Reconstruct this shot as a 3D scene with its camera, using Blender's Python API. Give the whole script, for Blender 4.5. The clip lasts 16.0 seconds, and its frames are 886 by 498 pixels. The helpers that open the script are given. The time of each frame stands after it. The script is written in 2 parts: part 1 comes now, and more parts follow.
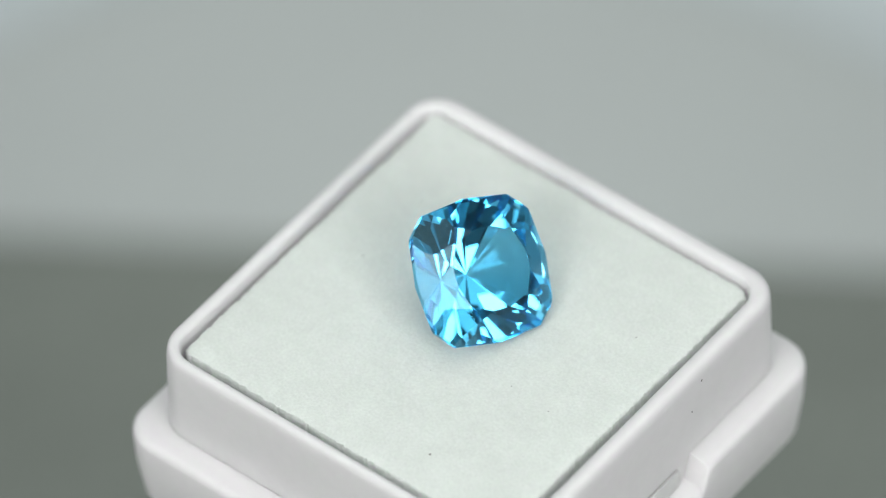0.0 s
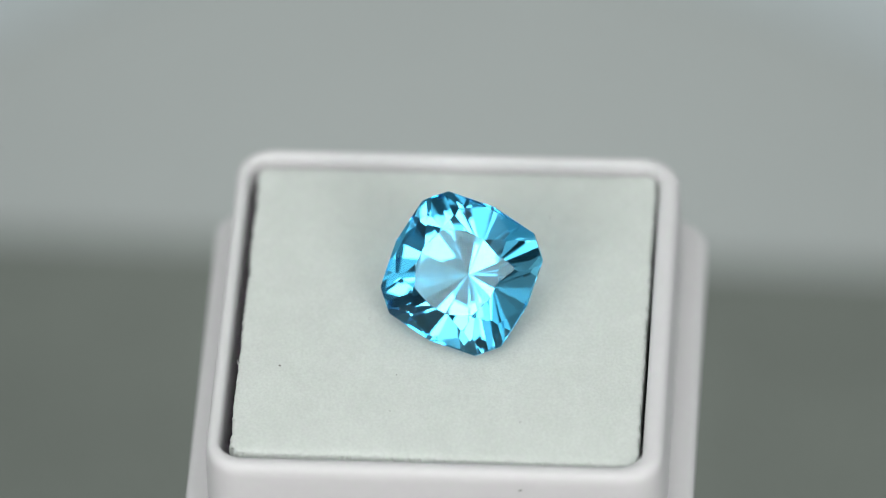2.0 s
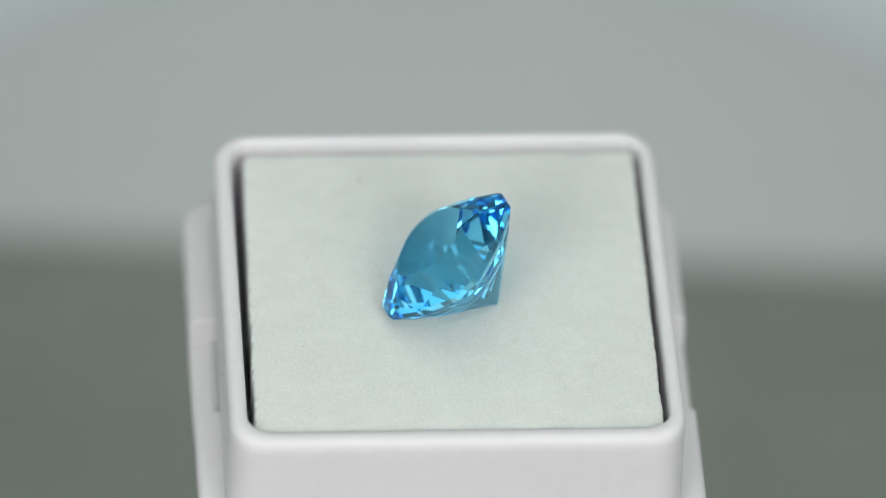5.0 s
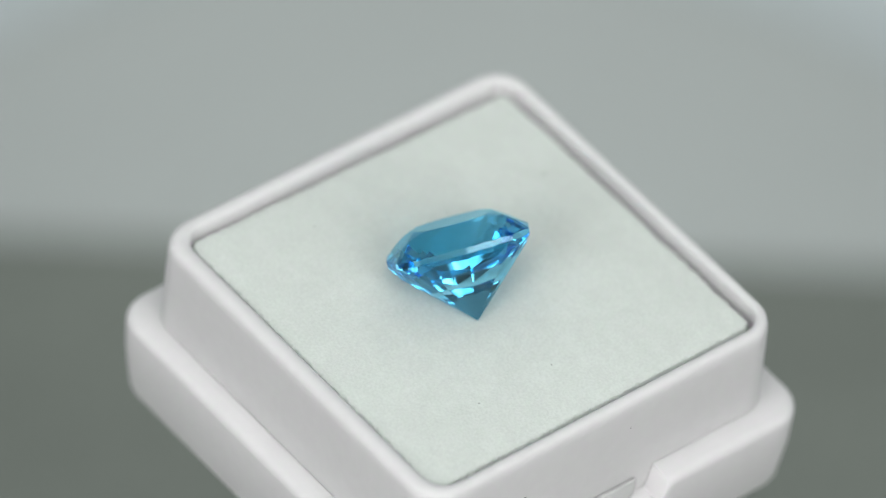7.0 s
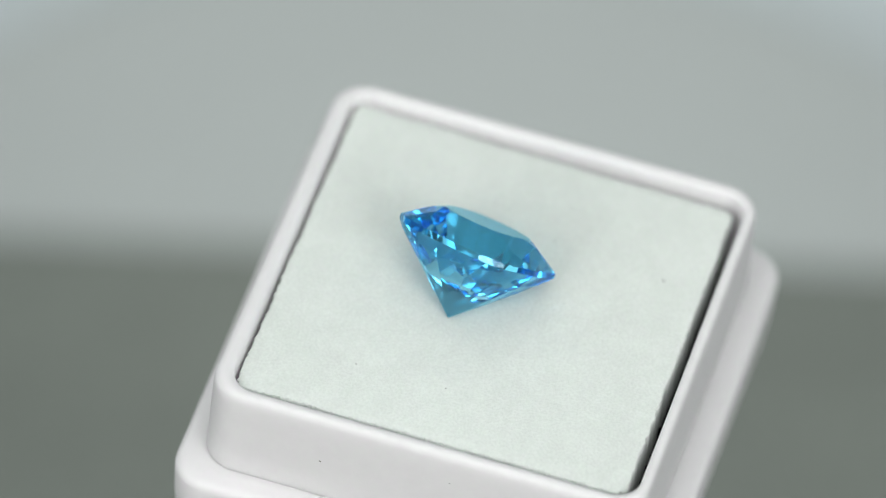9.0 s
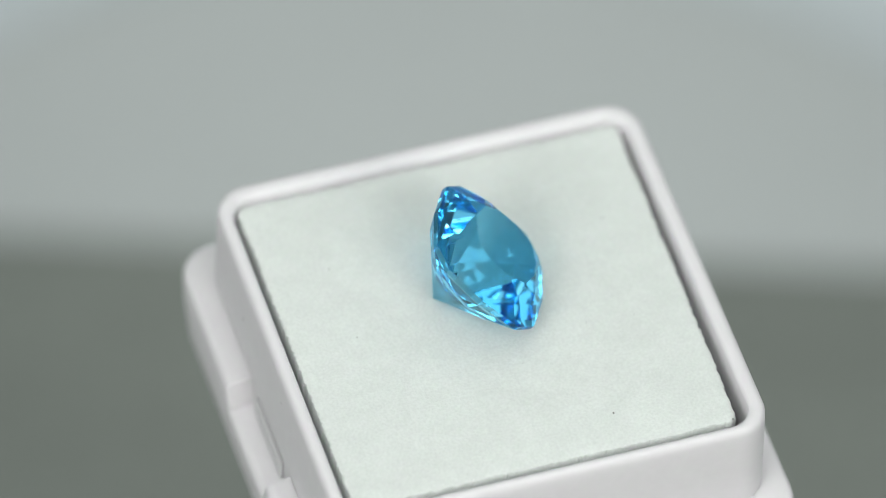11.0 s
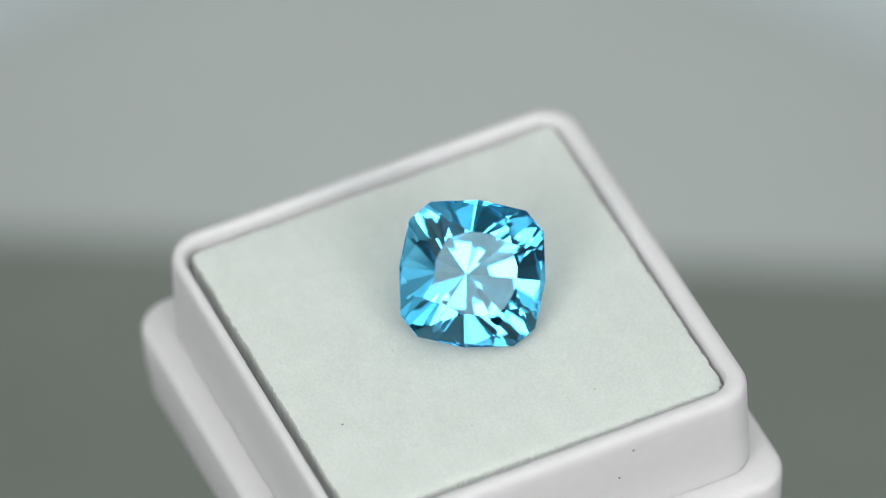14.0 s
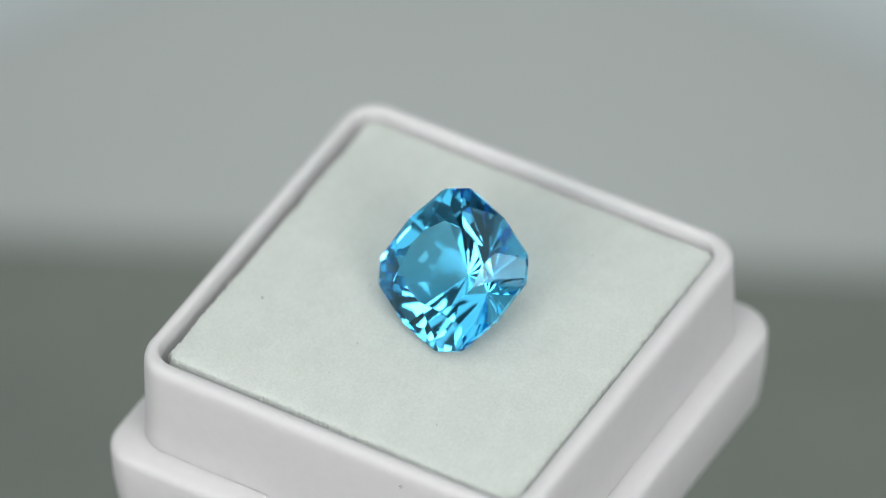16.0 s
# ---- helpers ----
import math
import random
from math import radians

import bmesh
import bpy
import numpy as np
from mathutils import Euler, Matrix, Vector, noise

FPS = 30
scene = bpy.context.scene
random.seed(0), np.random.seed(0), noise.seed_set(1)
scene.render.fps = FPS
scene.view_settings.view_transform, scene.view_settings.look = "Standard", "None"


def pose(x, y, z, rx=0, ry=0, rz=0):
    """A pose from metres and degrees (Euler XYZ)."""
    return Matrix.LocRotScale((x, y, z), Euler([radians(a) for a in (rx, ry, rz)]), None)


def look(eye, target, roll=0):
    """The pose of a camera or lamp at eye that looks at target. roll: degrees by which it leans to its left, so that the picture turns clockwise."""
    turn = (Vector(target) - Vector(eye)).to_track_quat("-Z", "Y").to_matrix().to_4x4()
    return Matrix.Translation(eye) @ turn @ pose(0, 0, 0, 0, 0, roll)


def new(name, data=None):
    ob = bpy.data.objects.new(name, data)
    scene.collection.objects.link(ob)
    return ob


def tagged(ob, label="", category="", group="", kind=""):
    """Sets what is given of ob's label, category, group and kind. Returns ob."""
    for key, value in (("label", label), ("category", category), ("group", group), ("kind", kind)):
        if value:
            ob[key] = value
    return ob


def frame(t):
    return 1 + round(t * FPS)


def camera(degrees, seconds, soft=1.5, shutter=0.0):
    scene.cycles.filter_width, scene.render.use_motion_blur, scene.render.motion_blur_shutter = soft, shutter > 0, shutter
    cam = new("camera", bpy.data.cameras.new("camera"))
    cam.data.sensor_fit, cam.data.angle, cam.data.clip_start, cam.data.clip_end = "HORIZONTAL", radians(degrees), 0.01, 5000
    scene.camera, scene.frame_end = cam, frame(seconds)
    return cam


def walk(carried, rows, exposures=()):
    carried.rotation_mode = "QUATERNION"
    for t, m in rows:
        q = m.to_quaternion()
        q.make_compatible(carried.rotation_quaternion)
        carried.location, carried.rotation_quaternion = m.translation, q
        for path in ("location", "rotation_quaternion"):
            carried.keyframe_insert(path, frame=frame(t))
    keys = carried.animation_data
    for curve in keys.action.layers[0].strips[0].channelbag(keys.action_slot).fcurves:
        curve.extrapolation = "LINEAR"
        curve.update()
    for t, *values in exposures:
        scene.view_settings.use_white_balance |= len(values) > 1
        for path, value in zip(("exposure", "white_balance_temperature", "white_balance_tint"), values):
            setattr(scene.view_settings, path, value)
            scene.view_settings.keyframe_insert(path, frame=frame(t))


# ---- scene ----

U = 0.0006          # one unit of the plan of the box and the stone, in metres
PAD_H = 0.115       # height of the pad over the table
PERIOD = 13.031     # seconds for one turn, clockwise seen from above


def spin(t):
    return Matrix.Translation((0, 0, PAD_H)) @ Matrix.Rotation(-2 * math.pi * t / PERIOD, 4, "Z")


# the box lies a little off the axis and a little aslant on its riser
BOX = (Matrix.Translation((0.48 * U, -2.59 * U, 0)) @ Matrix.Rotation(0.0339, 4, "X")
       @ Matrix.Rotation(-0.0494, 4, "Y") @ Matrix.Rotation(-0.63686, 4, "Z"))

# ---- camera ----
cam = camera(6.0, 16.0, soft=1.0)
eye = Vector((0.0, -0.40979, 0.43826 + PAD_H))
fwd = Vector((-0.00292539, 0.68777263, -0.72592028)).normalized()
up = Vector((-0.0415804, 0.72518893, 0.68729331))
right = fwd.cross(up).normalized()
up = right.cross(fwd)
stand = Matrix(((right.x, up.x, -fwd.x, eye.x), (right.y, up.y, -fwd.y, eye.y), (right.z, up.z, -fwd.z, eye.z), (0, 0, 0, 1)))
LIGHTER = ((0, 0.15), (0.5, 0.09), (1, 0.02), (1.5, -0.055), (2, -0.055), (3, -0.02), (4, -0.02), (6.5, 0.04), (7.5, 0.055), (8.5, 0.13), (9, 0.165),
           (10.3, 0.17), (11.5, 0.11), (12.5, 0.13), (13, 0.14), (13.5, 0.075), (14, 0.02), (14.5, -0.055), (15, -0.04), (16, -0.02))
walk(cam, [(0, stand), (16, stand)], [(t, e - 0.01) for t, e in LIGHTER])
cam.data.dof.use_dof = True
cam.data.dof.focus_distance = 0.594
cam.data.dof.aperture_fstop = 15.0

# ---- light ----
world = bpy.data.worlds.new("world")
scene.world = world
world.use_nodes = True
world.node_tree.nodes["Background"].inputs[0].default_value = (0.85, 0.92, 1.0, 1)
world.node_tree.nodes["Background"].inputs[1].default_value = 0.1


def softbox(name, at, target, sx, sy, power, colour):
    data = bpy.data.lights.new(name, "AREA")
    data.shape, data.size, data.size_y = "RECTANGLE", sx, sy
    data.energy, data.color = power, colour
    ob = new(name, data)
    ob.matrix_world = look(at, target)
    return ob


COOL, NEUTRAL = (0.925, 1.0, 0.955), (0.98, 0.99, 0.975)
AIM = (0, 0, 0.1)
softbox("softbox_top", (0.0, 0.02, 1.0), AIM, 0.9, 0.85, 2.55, COOL)
# two upright lamps behind the camera, one on each side of it, and a bar over it
softbox("softbox_bar", (0.0, -0.42, 0.86), AIM, 0.32, 0.14, 0.75, NEUTRAL)
softbox("softbox_left", (-0.36, -0.60, 0.59), AIM, 0.36, 0.42, 3.25, NEUTRAL)
softbox("softbox_right", (0.36, -0.60, 0.59), AIM, 0.36, 0.42, 3.25, NEUTRAL)
# light goes round many times inside the cut stone
scene.cycles.caustics_refractive = True
scene.cycles.caustics_reflective = False
scene.cycles.sample_clamp_indirect = 0.0
scene.cycles.max_bounces = 24
scene.cycles.transmission_bounces = 24
scene.cycles.glossy_bounces = 16


# ---- materials ----
def material(name, colour, rough=0.5, metal=0.0):
    m = bpy.data.materials.new(name)
    m.use_nodes = True
    b = m.node_tree.nodes["Principled BSDF"]
    b.inputs["Base Color"].default_value = (*colour, 1)
    b.inputs["Roughness"].default_value = rough
    b.inputs["Metallic"].default_value = metal
    return m, m.node_tree, b


def noise_node(nt, scale, detail=4.0, rough=0.6):
    co = nt.nodes.new("ShaderNodeTexCoord")
    n = nt.nodes.new("ShaderNodeTexNoise")
    n.inputs["Scale"].default_value = scale
    n.inputs["Detail"].default_value = detail
    n.inputs["Roughness"].default_value = rough
    nt.links.new(co.outputs["Object"], n.inputs["Vector"])
    return n


def ramp(nt, source, stops):
    r = nt.nodes.new("ShaderNodeValToRGB")
    els = r.color_ramp.elements
    while len(els) < len(stops):
        els.new(0.5)
    for e, (pos, col) in zip(els, stops):
        e.position, e.color = pos, (*col, 1)
    nt.links.new(source, r.inputs["Fac"])
    return r.outputs["Color"]


def mixed(nt, a, b, mode="MULTIPLY", fac=1.0):
    n = nt.nodes.new("ShaderNodeMix")
    n.data_type, n.blend_type = "RGBA", mode
    n.inputs["Factor"].default_value = fac
    nt.links.new(a, n.inputs["A"])
    nt.links.new(b, n.inputs["B"])
    return n.outputs["Result"]


def bump(nt, b, height, strength, distance):
    n = nt.nodes.new("ShaderNodeBump")
    n.inputs["Strength"].default_value = strength
    n.inputs["Distance"].default_value = distance
    nt.links.new(height, n.inputs["Height"])
    nt.links.new(n.outputs["Normal"], b.inputs["Normal"])


def grained(name, colour, rough, fine, broad, depth, spread=0.06, strength=0.4):
    """A surface with fine grain, broad faint stains and fine relief."""
    m, nt, b = material(name, colour, rough)
    f, g = noise_node(nt, fine), noise_node(nt, broad, 3.0)
    lo = tuple(c * (1 - spread) for c in colour)
    hi = tuple(min(1, c * (1 + spread)) for c in colour)
    c1 = ramp(nt, f.outputs["Fac"], [(0.3, lo), (0.7, hi)])
    k = 1 - spread * 0.8
    c2 = ramp(nt, g.outputs["Fac"], [(0.35, (k, k, k)), (0.65, (1, 1, 1))])
    nt.links.new(mixed(nt, c1, c2), b.inputs["Base Color"])
    bump(nt, b, f.outputs["Fac"], strength, depth)
    return m


plastic = grained("white_plastic", (0.72, 0.70, 0.715), 0.58, 900, 70, 0.00002, 0.015, 0.12)
foam_white = grained("white_flock", (0.70, 0.735, 0.705), 0.95, 4800, 500, 0.00009, 0.06, 0.6)
foam_black = grained("black_foam", (0.012, 0.013, 0.016), 0.9, 3000, 200, 0.0001, 0.3, 0.5)
mat_grey = grained("grey_mat", (0.225, 0.246, 0.222), 0.8, 700, 60, 0.00006, 0.14, 0.3)
card = grained("pale_grey_card", (0.505, 0.535, 0.532), 0.75, 900, 14, 0.00003, 0.035, 0.2)
paper = grained("pale_paper", (0.565, 0.615, 0.635), 0.8, 800, 12, 0.00003, 0.03, 0.2)
wall_paint = grained("pale_fabric", (0.50, 0.515, 0.525), 0.85, 60, 3, 0.0005, 0.05, 0.2)
# for the unseen south wall, kept dark to put dark facets in the stone
unseen_dark_wall = grained("unseen_dark_wall", (0.06, 0.06, 0.062), 0.85, 60, 3, 0.0005, 0.08, 0.2)
riser_plastic = grained("riser_plastic", (0.25, 0.25, 0.25), 0.5, 500, 40, 0.00003, 0.04, 0.2)
speck_dark = grained("dark_dust", (0.13, 0.12, 0.11), 0.9, 9000, 900, 0.00002, 0.3, 0.2)
speck_pale = grained("pale_dust", (0.80, 0.82, 0.80), 0.8, 9000, 900, 0.00002, 0.1, 0.2)

for mat, weight in ((plastic, 0.6), (foam_white, 0.5)):
    p = mat.node_tree.nodes["Principled BSDF"]
    p.inputs["Specular IOR Level"].default_value = 0.3
    p.inputs["Subsurface Weight"].default_value = weight
    p.inputs["Subsurface Radius"].default_value = (1.0, 0.9, 1.0)
    p.inputs["Subsurface Scale"].default_value = 0.002

# every pass and every turn-back inside the stone takes out some red, so that long ways are deep blue and thin tips stay pale
topaz = bpy.data.materials.new("blue_topaz")
topaz.use_nodes = True
nt = topaz.node_tree
nt.nodes.remove(nt.nodes["Principled BSDF"])
clear = nt.nodes.new("ShaderNodeBsdfGlass")
clear.inputs["Color"].default_value = (0.55, 0.88, 1.0, 1)
clear.inputs["Roughness"].default_value = 0.0
clear.inputs["IOR"].default_value = 1.63
nt.links.new(clear.outputs["BSDF"], nt.nodes["Material Output"].inputs["Surface"])


# ---- mesh helpers ----
def part(name, bm, mat, parent=None, label="", smooth=None):
    bmesh.ops.recalc_face_normals(bm, faces=bm.faces)
    me = bpy.data.meshes.new(name)
    bm.to_mesh(me)
    bm.free()
    me.materials.append(mat)
    if smooth:
        me.polygons.foreach_set("use_smooth", [True] * len(me.polygons))
        me.set_sharp_from_angle(angle=radians(smooth))
    ob = new(name, me)
    if parent:
        ob.parent = parent
    return tagged(ob, label)


def box_mesh(x0, y0, z0, x1, y1, z1, bevel=0.0):
    bm = bmesh.new()
    bmesh.ops.create_cube(bm, size=1)
    bmesh.ops.transform(bm, matrix=Matrix.Translation(((x0 + x1) / 2, (y0 + y1) / 2, (z0 + z1) / 2))
                        @ Matrix.Diagonal((x1 - x0, y1 - y0, z1 - z0, 1)), verts=bm.verts)
    if bevel:
        bmesh.ops.bevel(bm, geom=bm.edges[:], offset=bevel, segments=3, profile=0.5, affect="EDGES")
    return bm


def loft(rings, cap_first=False, cap_last=False):
    bm = bmesh.new()
    vs = [[bm.verts.new(p) for p in r] for r in rings]
    n = len(vs[0])
    for a, c in zip(vs, vs[1:]):
        for i in range(n):
            bm.faces.new((a[i], a[(i + 1) % n], c[(i + 1) % n], c[i]))
    if cap_first:
        bm.faces.new(vs[0])
    if cap_last:
        bm.faces.new(vs[-1])
    return bm


def rounded_square(half, radius, z, cx=0.0, cy=0.0, steps=12, stops=()):
    """Points round a square with rounded corners; stops are extra places along each side."""
    pts = []
    for k in range(4):
        sx, sy = ((1, 1), (-1, 1), (-1, -1), (1, -1))[k]
        for i in range(steps + 1):
            a = radians(90 * k + 90 * i / steps)
            pts.append((sx * (half - radius) + radius * math.cos(a) + cx, sy * (half - radius) + radius * math.sin(a) + cy, z))
        side = Matrix.Rotation(radians(90 * (k + 1)), 3, "Z")
        for s in stops:
            p = side @ Vector((half, s, 0))
            pts.append((p.x + cx, p.y + cy, z))
    return pts


def scaled(pts):
    return [(x * U, y * U, z * U) for x, y, z in pts]


# ---- setting ----
def setting():
    tagged(part("floor", box_mesh(-0.9, -1.1, -0.03, 0.9, 1.0, 0.0), paper), "pale table top covered with paper", kind="structure")
    EDGE = 0.1106
    bm = box_mesh(-0.42, -0.70, 0.0005, 0.42, EDGE, 0.004, 0.0008)
    tagged(part("backing_mat", bm, mat_grey, smooth=30), "matt mid-grey mat with a straight edge", "mat")
    rings = []
    for r, z in ((0.0655, 0.0004), (0.0678, 0.0004), (0.068, 0.0008), (0.068, 0.0022), (0.0676, 0.0026), (0.0668, 0.0027)):
        rings.append([(-0.002 + r * math.cos(2 * math.pi * i / 128), 0.083 + r * math.sin(2 * math.pi * i / 128), z) for i in range(128)])
    tagged(part("round_card", loft(rings, True, True), card, smooth=40), "round pale grey card half under the mat", "card")
    # walls added out of view: pale ones bounce light, the south one darkens reflections
    for name, a, mat in (("wall_north", (-0.8, 0.9, 0, 0.8, 0.93, 1.2), wall_paint), ("wall_south", (-0.8, -1.03, 0, 0.8, -1.0, 1.2), unseen_dark_wall),
                         ("wall_east", (0.8, -1.03, 0, 0.83, 0.93, 1.2), wall_paint), ("wall_west", (-0.83, -1.03, 0, -0.8, 0.93, 1.2), wall_paint),
                         ("ceiling", (-0.83, -1.03, 1.2, 0.83, 0.93, 1.23), wall_paint)):
        tagged(part(name, box_mesh(*a), mat), "plain fabric " + name.split("_")[0] + " added out of view", kind="structure")


# ---- the box ----
BOTTOM = -23.9
CX, CY = 0.28, -0.32     # middle of the rim
BX, BY = 0.20, -0.50     # middle of the base


def gem_box():
    thing = tagged(new("gem_box"), "square white plastic gem display box without its lid", "gem box")
    up_z = -BOTTOM
    stops = (-9.0, -7.9, -6.8, 6.8, 7.9, 9.0)

    def ring(half, radius, z, drop=0.0):
        pts = rounded_square(half, radius, z + up_z, BX, BY, 12, stops)
        if drop:
            # the ledge is cut down in the middle of two opposite sides
            pts = [(x, y, pz - drop if abs(x - BX) > half - 0.01 and abs(y - BY) < 7.0 else pz) for x, y, pz in pts]
        return scaled(pts)

    NOTCH = 3.4
    outer = [(26.9, 3.6, -23.9, 0), (28.5, 4.2, -23.9, 0), (29.0, 4.4, -23.6, 0), (29.2, 4.5, -23.0, 0),
             (29.75, 4.55, -17.5, 0), (29.9, 4.6, -13.1, NOTCH), (29.84, 4.58, -12.7, NOTCH), (29.62, 4.5, -12.3, NOTCH), (29.25, 4.3, -12.03, NOTCH), (28.8, 4.3, -11.92, NOTCH),
             (28.0, 4.4, -11.8, NOTCH), (27.5, 4.4, -11.7, NOTCH), (27.0, 4.3, -11.55, NOTCH), (25.9, 4.2, -11.5, NOTCH)]
    part("base", loft([ring(*a) for a in outer], True), plastic, thing, smooth=38)
    wall = [(26.82, 4.3, -16.0), (26.8, 4.3, -11.2), (26.65, 4.3, -0.3), (26.6, 4.3, 0.6), (26.42, 4.2, 1.15), (26.12, 4.0, 1.45),
            (25.75, 3.7, 1.55), (25.2, 3.4, 1.5), (24.88, 3.1, 1.3), (24.74, 2.9, 0.9), (24.68, 2.6, -2.0), (24.55, 2.5, -14.0)]
    # the inside sits a little off the outside's middle
    def inset(half):
        return min(1.0, max(0.0, (26.6 - half) / 1.9))
    bm = loft([scaled(rounded_square(h, r, z + up_z, CX - inset(h) * 0.2, CY - inset(h) * 0.5, 12)) for h, r, z in wall])
    part("rim", bm, plastic, thing, smooth=40)
    bm = loft([scaled(rounded_square(h, 2.5, z + up_z, CX - 0.2, CY - 0.5, 6)) for h, z in ((24.6, -14.0), (24.6, -15.0))], True, True)
    part("tray_floor", bm, plastic, thing)
    for s in (1, -1):
        bm = box_mesh(26.7 * U, -5.4 * U, (up_z - 15.4) * U, 27.2 * U, 5.4 * U, (up_z - 12.2) * U, 0.4 * U)
        tab = part("latch_tab", bm, plastic, thing, smooth=40)
        tab.matrix_local = Matrix.Translation((CX * U, CY * U, 0)) @ Matrix.Rotation(0 if s > 0 else math.pi, 4, "Z")
    return thing


CORNERS = ((23.9, 23.3), (-23.7, 23.45), (-23.7, -24.2), (23.25, -24.15))
EDGE_Z = 0.5      # the pad's edge and its swollen middle
MIDDLE_Z = 1.0


def pad_edge(ragged):
    rng = random.Random(4)
    edge = []
    for k in range(4):
        (x0, y0), (x1, y1) = CORNERS[k], CORNERS[(k + 1) % 4]
        nx, ny = (y1 - y0), -(x1 - x0)
        ln = math.hypot(nx, ny)
        n = 150
        for i in range(n):
            f = i / n
            j = (rng.uniform(-0.13, 0.10) + 0.05 * math.sin(f * 23 + k)) * ragged
            c = 0.55 * max(0.0, 1 - min(f, 1 - f) * 60) * ragged
            edge.append((x0 + (x1 - x0) * f + (j - c) * nx / ln, y0 + (y1 - y0) * f + (j - c) * ny / ln))
    return edge


def pad(thing):
    """The white flock face, a little swollen, with its ragged cut edge, over a black foam core."""
    rough, even = pad_edge(1.0), pad_edge(0.0)

    def ring(s, z, edge=rough):
        return [(x * s * U, y * s * U, (z - BOTTOM) * U) for x, y in edge]

    def swell(s):
        return [(x * s * U, y * s * U, (pad_top(x * s, y * s) - BOTTOM) * U) for x, y in even]
    rings = [ring(0.996, EDGE_Z - 8.2), ring(1.0, EDGE_Z - 7.0), ring(1.003, EDGE_Z - 0.4), ring(0.998, EDGE_Z - 0.08)]
    rings += [swell(s) for s in (0.985, 0.95, 0.9, 0.84, 0.77, 0.69, 0.6, 0.5, 0.38, 0.25, 0.12)]
    top = part("pad", loft(rings, True, True), foam_white, thing, "off-white flocked foam pad with a ragged edge", smooth=40)
    bm = loft([ring(0.992, EDGE_Z - 8.21), ring(0.992, -14.0)], True, True)
    part("foam_core", bm, foam_black, top, "black foam underside")
    return top


def speck(parent, at, size, mat, seed, flat=(0, 0, 1)):
    """A crumb of dust, an uneven pebble pressed on the surface."""
    rng = random.Random(seed)
    bm = bmesh.new()
    bmesh.ops.create_icosphere(bm, subdivisions=1, radius=size * U)
    for v in bm.verts:
        v.co *= rng.uniform(0.6, 1.3)
        v.co.x *= 1.5
    ob = part("dust_speck", bm, mat, parent)
    turn = Vector(flat).to_track_quat("Z", "Y").to_matrix().to_4x4() @ Matrix.Rotation(rng.uniform(0, 6), 4, "Z")
    ob.matrix_local = Matrix.Translation((at[0] * U, at[1] * U, (at[2] - BOTTOM) * U)) @ turn @ Matrix.Diagonal((1, 1, 0.5, 1))
    return ob


def pad_top(x, y):
    fall = max(0.0, 1 - (x / 24.2) ** 4) * max(0.0, 1 - (y / 24.0) ** 4)
    return EDGE_Z + (MIDDLE_Z - EDGE_Z) * fall


def dust(box, top):
    dark = ((9.5, -19.3, 0.20), (16.5, -5.9, 0.11), (10.7, -5.5, 0.09), (17.7, 9.4, 0.13), (-16.0, 11.0, 0.11), (-15.9, 0.0, 0.10), (1.6, -9.3, 0.08))
    for i, (x, y, r) in enumerate(dark):
        speck(top, (x, y, pad_top(x, y)), r * 0.62, speck_dark, i)
    for i, (x, y, z, r, side) in enumerate(((26.93, 10.0, -0.9, 0.16, 1), (27.0, 8.0, -4.7, 0.12, 1), (-26.42, 11.7, -5.5, 0.16, -1), (-26.4, -4.0, -3.0, 0.1, -1))):
        speck(box, (x, y, z), r, speck_dark, 40 + i, (side, 0, 0))
    rng = random.Random(9)
    for i in range(16):
        x, y = rng.uniform(-22, 22), rng.uniform(-22, 22)
        if math.hypot(x - 2, y - 2) > 11:
            speck(top, (x, y, pad_top(x, y)), rng.uniform(0.05, 0.10), speck_pale, 100 + i)
    # two loose fibres at the slot
    for x0, y0 in ((-10.0, -24.1), (8.5, -24.2)):
        pts = [(x0 + 0.15 * i, y0 - 0.16 * i + 0.03 * i * i, EDGE_Z + 0.15 + 0.1 * math.sin(i)) for i in range(7)]
        bm = loft([[((x + 0.05 * math.cos(a)) * U, (y + 0.05 * math.sin(a)) * U, (z + 0.05 * math.sin(a) - BOTTOM) * U) for a in (0, 2.1, 4.2)] for x, y, z in pts], True, True)
        part("loose_fibre", bm, speck_pale, top)


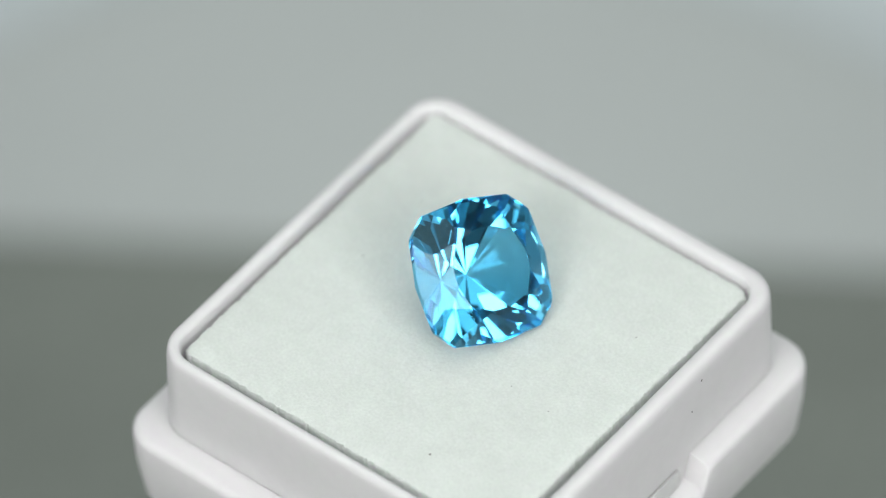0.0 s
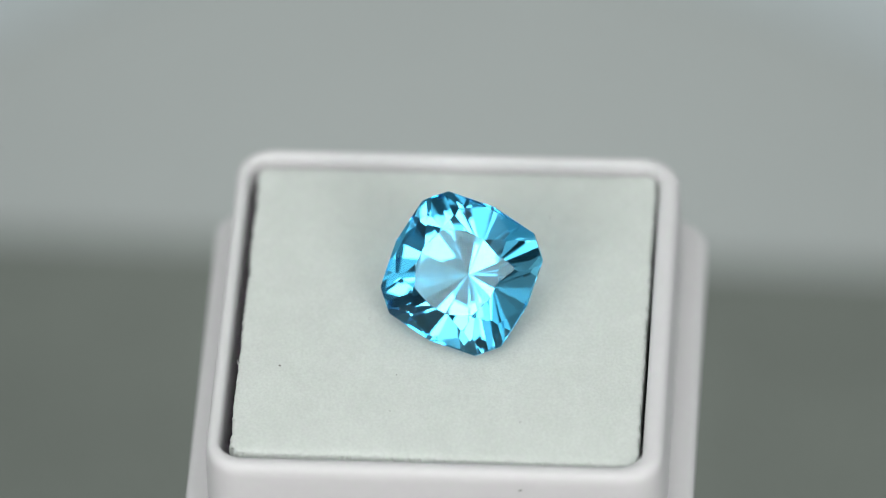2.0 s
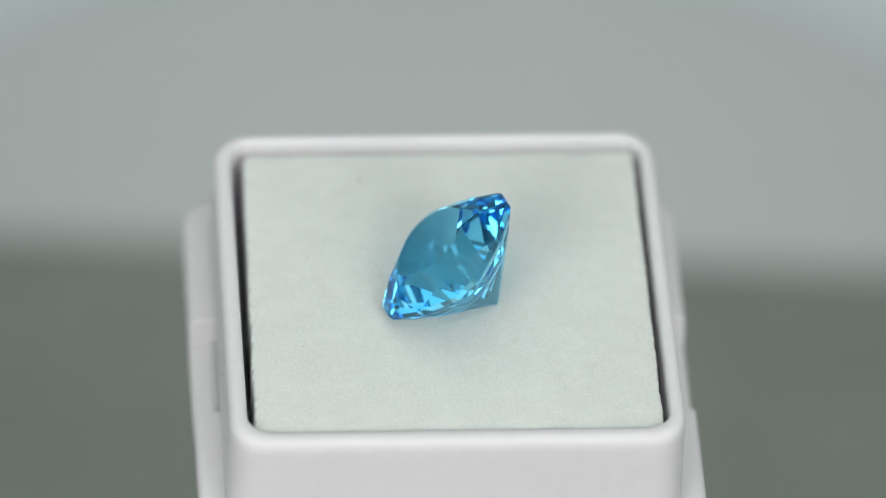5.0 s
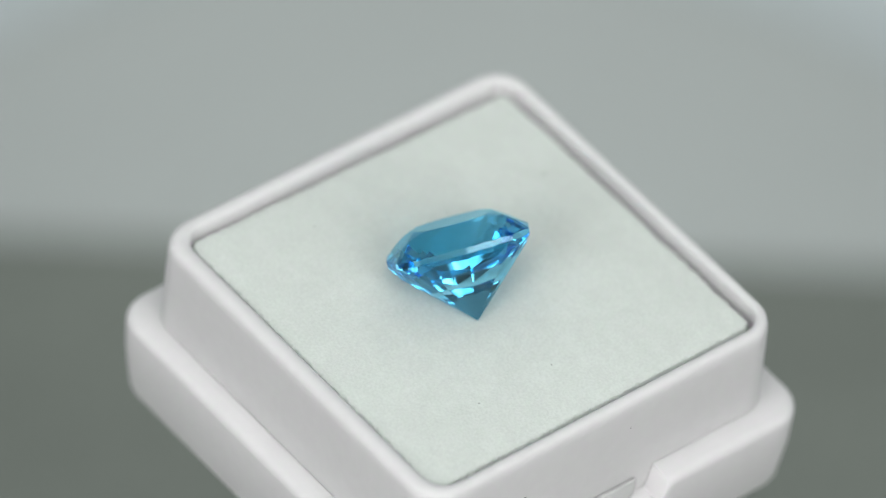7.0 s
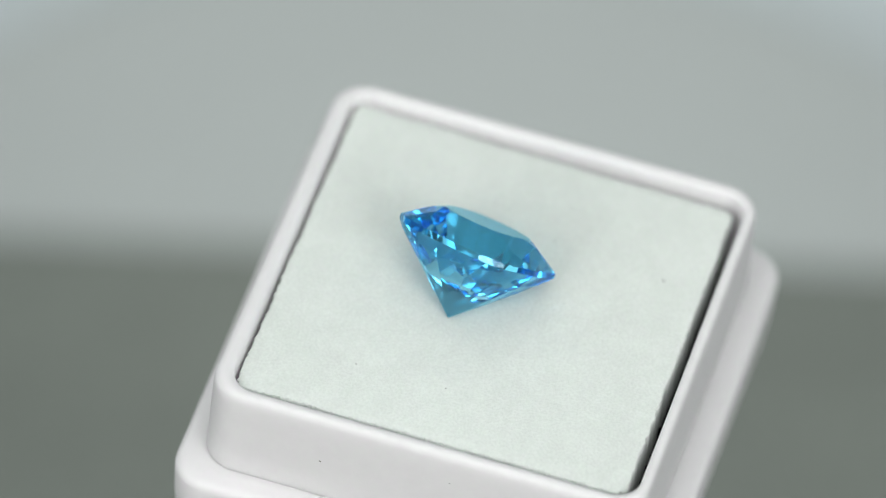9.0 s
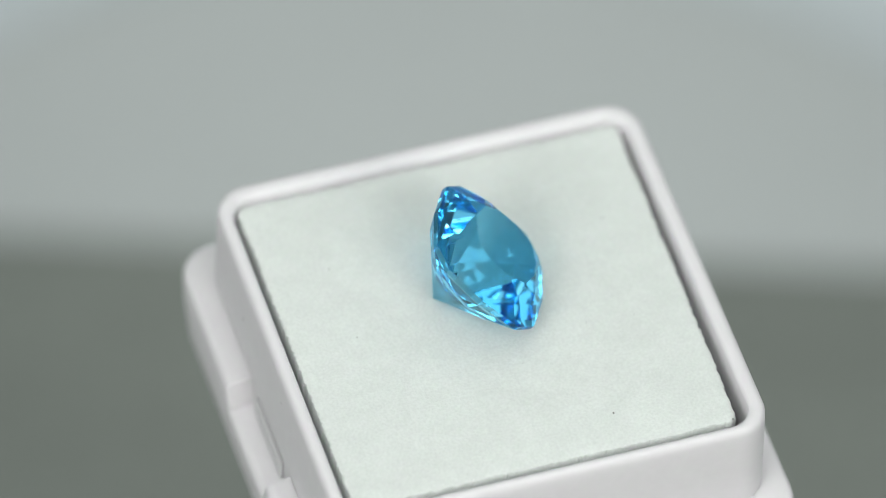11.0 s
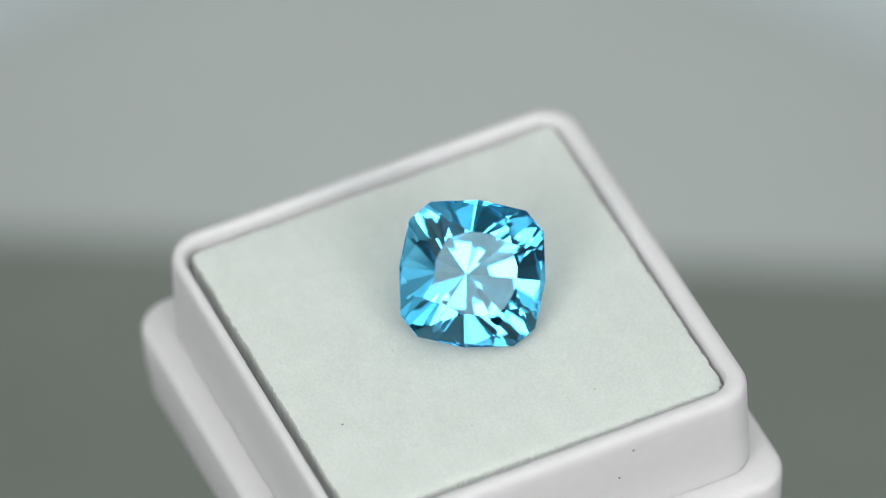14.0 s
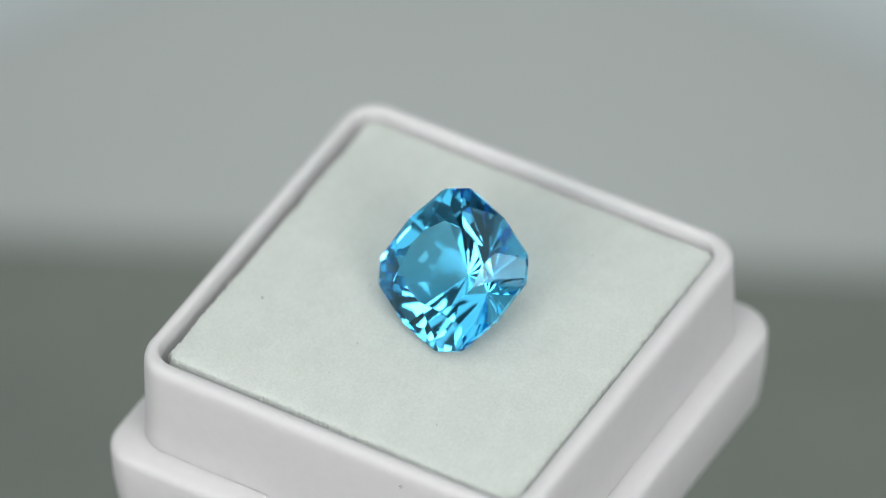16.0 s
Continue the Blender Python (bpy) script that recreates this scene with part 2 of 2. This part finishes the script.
def gem():
    """A square cushion stone, cut plane by plane: its corners are where three planes meet inside all others."""
    normals, offsets = [], []

    def cut(az, slope, dist, z):
        # slope: the facet's angle from the girdle plane; it passes dist from the axis at height z
        a, t = radians(az), radians(slope)
        no = np.array((math.cos(a) * math.sin(abs(t)), math.sin(a) * math.sin(abs(t)), math.copysign(math.cos(t), slope)))
        normals.append(no)
        offsets.append(no @ np.array((math.cos(a) * dist, math.sin(a) * dist, z)))

    G = 0.36
    corners = (0, 90, 180, 270)
    sides = [45 + 90 * k + d for k in range(4) for d in (-7.2, 7.2)]
    for az in corners:
        cut(az, 90, 9.66, 0)
    for az in sides:
        cut(az, 90, 8.63, 0)
    # crown: a break facet on each half side, kites on the sides and corners, stars round the table
    for az in sides:
        cut(az, 42, 8.63, G)
    for az in corners:
        cut(az, 32, 9.66, G)
        cut(az + 45, 34.6, 8.70, G)
    for k in range(4):
        for d in (-21, 21):
            cut(90 * k + d, 35.5, 9.42, G)
    for k in range(8):
        cut(22.5 + 45 * k, 22, 4.95, 3.0)
    cut(0, 0.0001, 0, 3.0)
    # pavilion: steep facets under the girdle, a middle tier, sixteen facets to the point
    for az in corners:
        cut(az, -59, 9.66, -G)
        for d in (-11.25, 11.25):
            cut(az + d, -42.0, 0, -9.28)
            cut(az + 45 + d, -43.8, 0, -9.28)
        for d in (-25, 25):
            cut(az + 45 + d, -48.0, 8.8, -1.3)
            cut(az + 45 + 0.9 * d, -45.4, 6.9, -2.95)
        for d in (-9.5, 9.5):
            cut(az + d, -60, 9.72, -G)
            cut(az + d, 43, 9.74, G)
    for az in sides:
        cut(az, -57, 8.63, -G)
    N, D = np.array(normals), np.array(offsets)
    trip = np.array([(i, j, k) for i in range(len(N)) for j in range(i) for k in range(j)])
    M = N[trip]
    good = np.abs(np.linalg.det(M)) > 1e-5
    pts = np.linalg.solve(M[good], D[trip[good]][..., None])[..., 0]
    pts = pts[(pts @ N.T <= D + 1e-6).all(axis=1)]
    pts = np.unique(np.round(pts, 4), axis=0)
    thing = tagged(new("gemstone"), "faceted sky-blue topaz, square cushion cut, tipped on the pad", "gemstone")
    faces = {"table": [], "crown": [], "girdle": [], "pavilion": []}
    for no, d in zip(N, D):
        on = [i for i in range(len(pts)) if abs(pts[i] @ no - d) < 4e-4]
        if len(on) < 3:
            continue
        mid = pts[on].mean(axis=0)
        e = np.cross((0.3, 0.5, 0.81), no)
        f = np.cross(no, e)
        on.sort(key=lambda i: math.atan2((pts[i] - mid) @ f, (pts[i] - mid) @ e))
        zone = "table" if no[2] > 0.999 else "crown" if no[2] > 0.01 else "pavilion" if no[2] < -0.01 else "girdle"
        faces[zone].append(on)
    for zone, polys in faces.items():
        used = sorted({i for p in polys for i in p})
        at = {i: k for k, i in enumerate(used)}
        me = bpy.data.meshes.new(zone)
        me.from_pydata([tuple(pts[i] * U) for i in used], [], [[at[i] for i in p] for p in polys])
        me.materials.append(topaz)
        new(zone, me).parent = thing
    return thing


STONE = Matrix(((-0.17187525, -0.71713957, 0.67540338, 0.648 * U), (0.93043032, -0.34343256, -0.12788081, 1.739 * U),
                (0.32366391, 0.60643624, 0.72627596, (8.18 - 0.22) * U), (0, 0, 0, 1)))


def riser():
    """The turning post under the box, its top as aslant as the box."""
    low = BOX @ Vector((0, 0, BOTTOM * U))
    nz = BOX.to_3x3() @ Vector((0, 0, 1))
    rings = []
    for r, f in ((0.0115, 0.0), (0.012, 0.02), (0.0095, 0.06), (0.0095, 0.9), (0.0125, 0.94), (0.0125, 1.0)):
        ring = []
        for i in range(48):
            x, y = r * math.cos(2 * math.pi * i / 48), r * math.sin(2 * math.pi * i / 48)
            top = PAD_H + low.z - (nz.x * (x - low.x) + nz.y * (y - low.y)) / nz.z
            ring.append((x, y, 0.004 + (top - 0.004) * f))
        rings.append(ring)
    return tagged(part("turntable_riser", loft(rings, True, True), riser_plastic, smooth=40), "plain grey turning post under the box", "turntable")


setting()
display_box = gem_box()
flock = pad(display_box)
dust(display_box, flock)
stone = gem()
post = riser()


def motions():
    times = [0.25 * i for i in range(65)]
    turn = Matrix.Translation((0, 0, -PAD_H))
    walk(display_box, [(t, spin(t) @ BOX @ Matrix.Translation((0, 0, BOTTOM * U))) for t in times])
    walk(stone, [(t, spin(t) @ BOX @ STONE) for t in times])
    walk(post, [(t, spin(t) @ turn) for t in times])


motions()
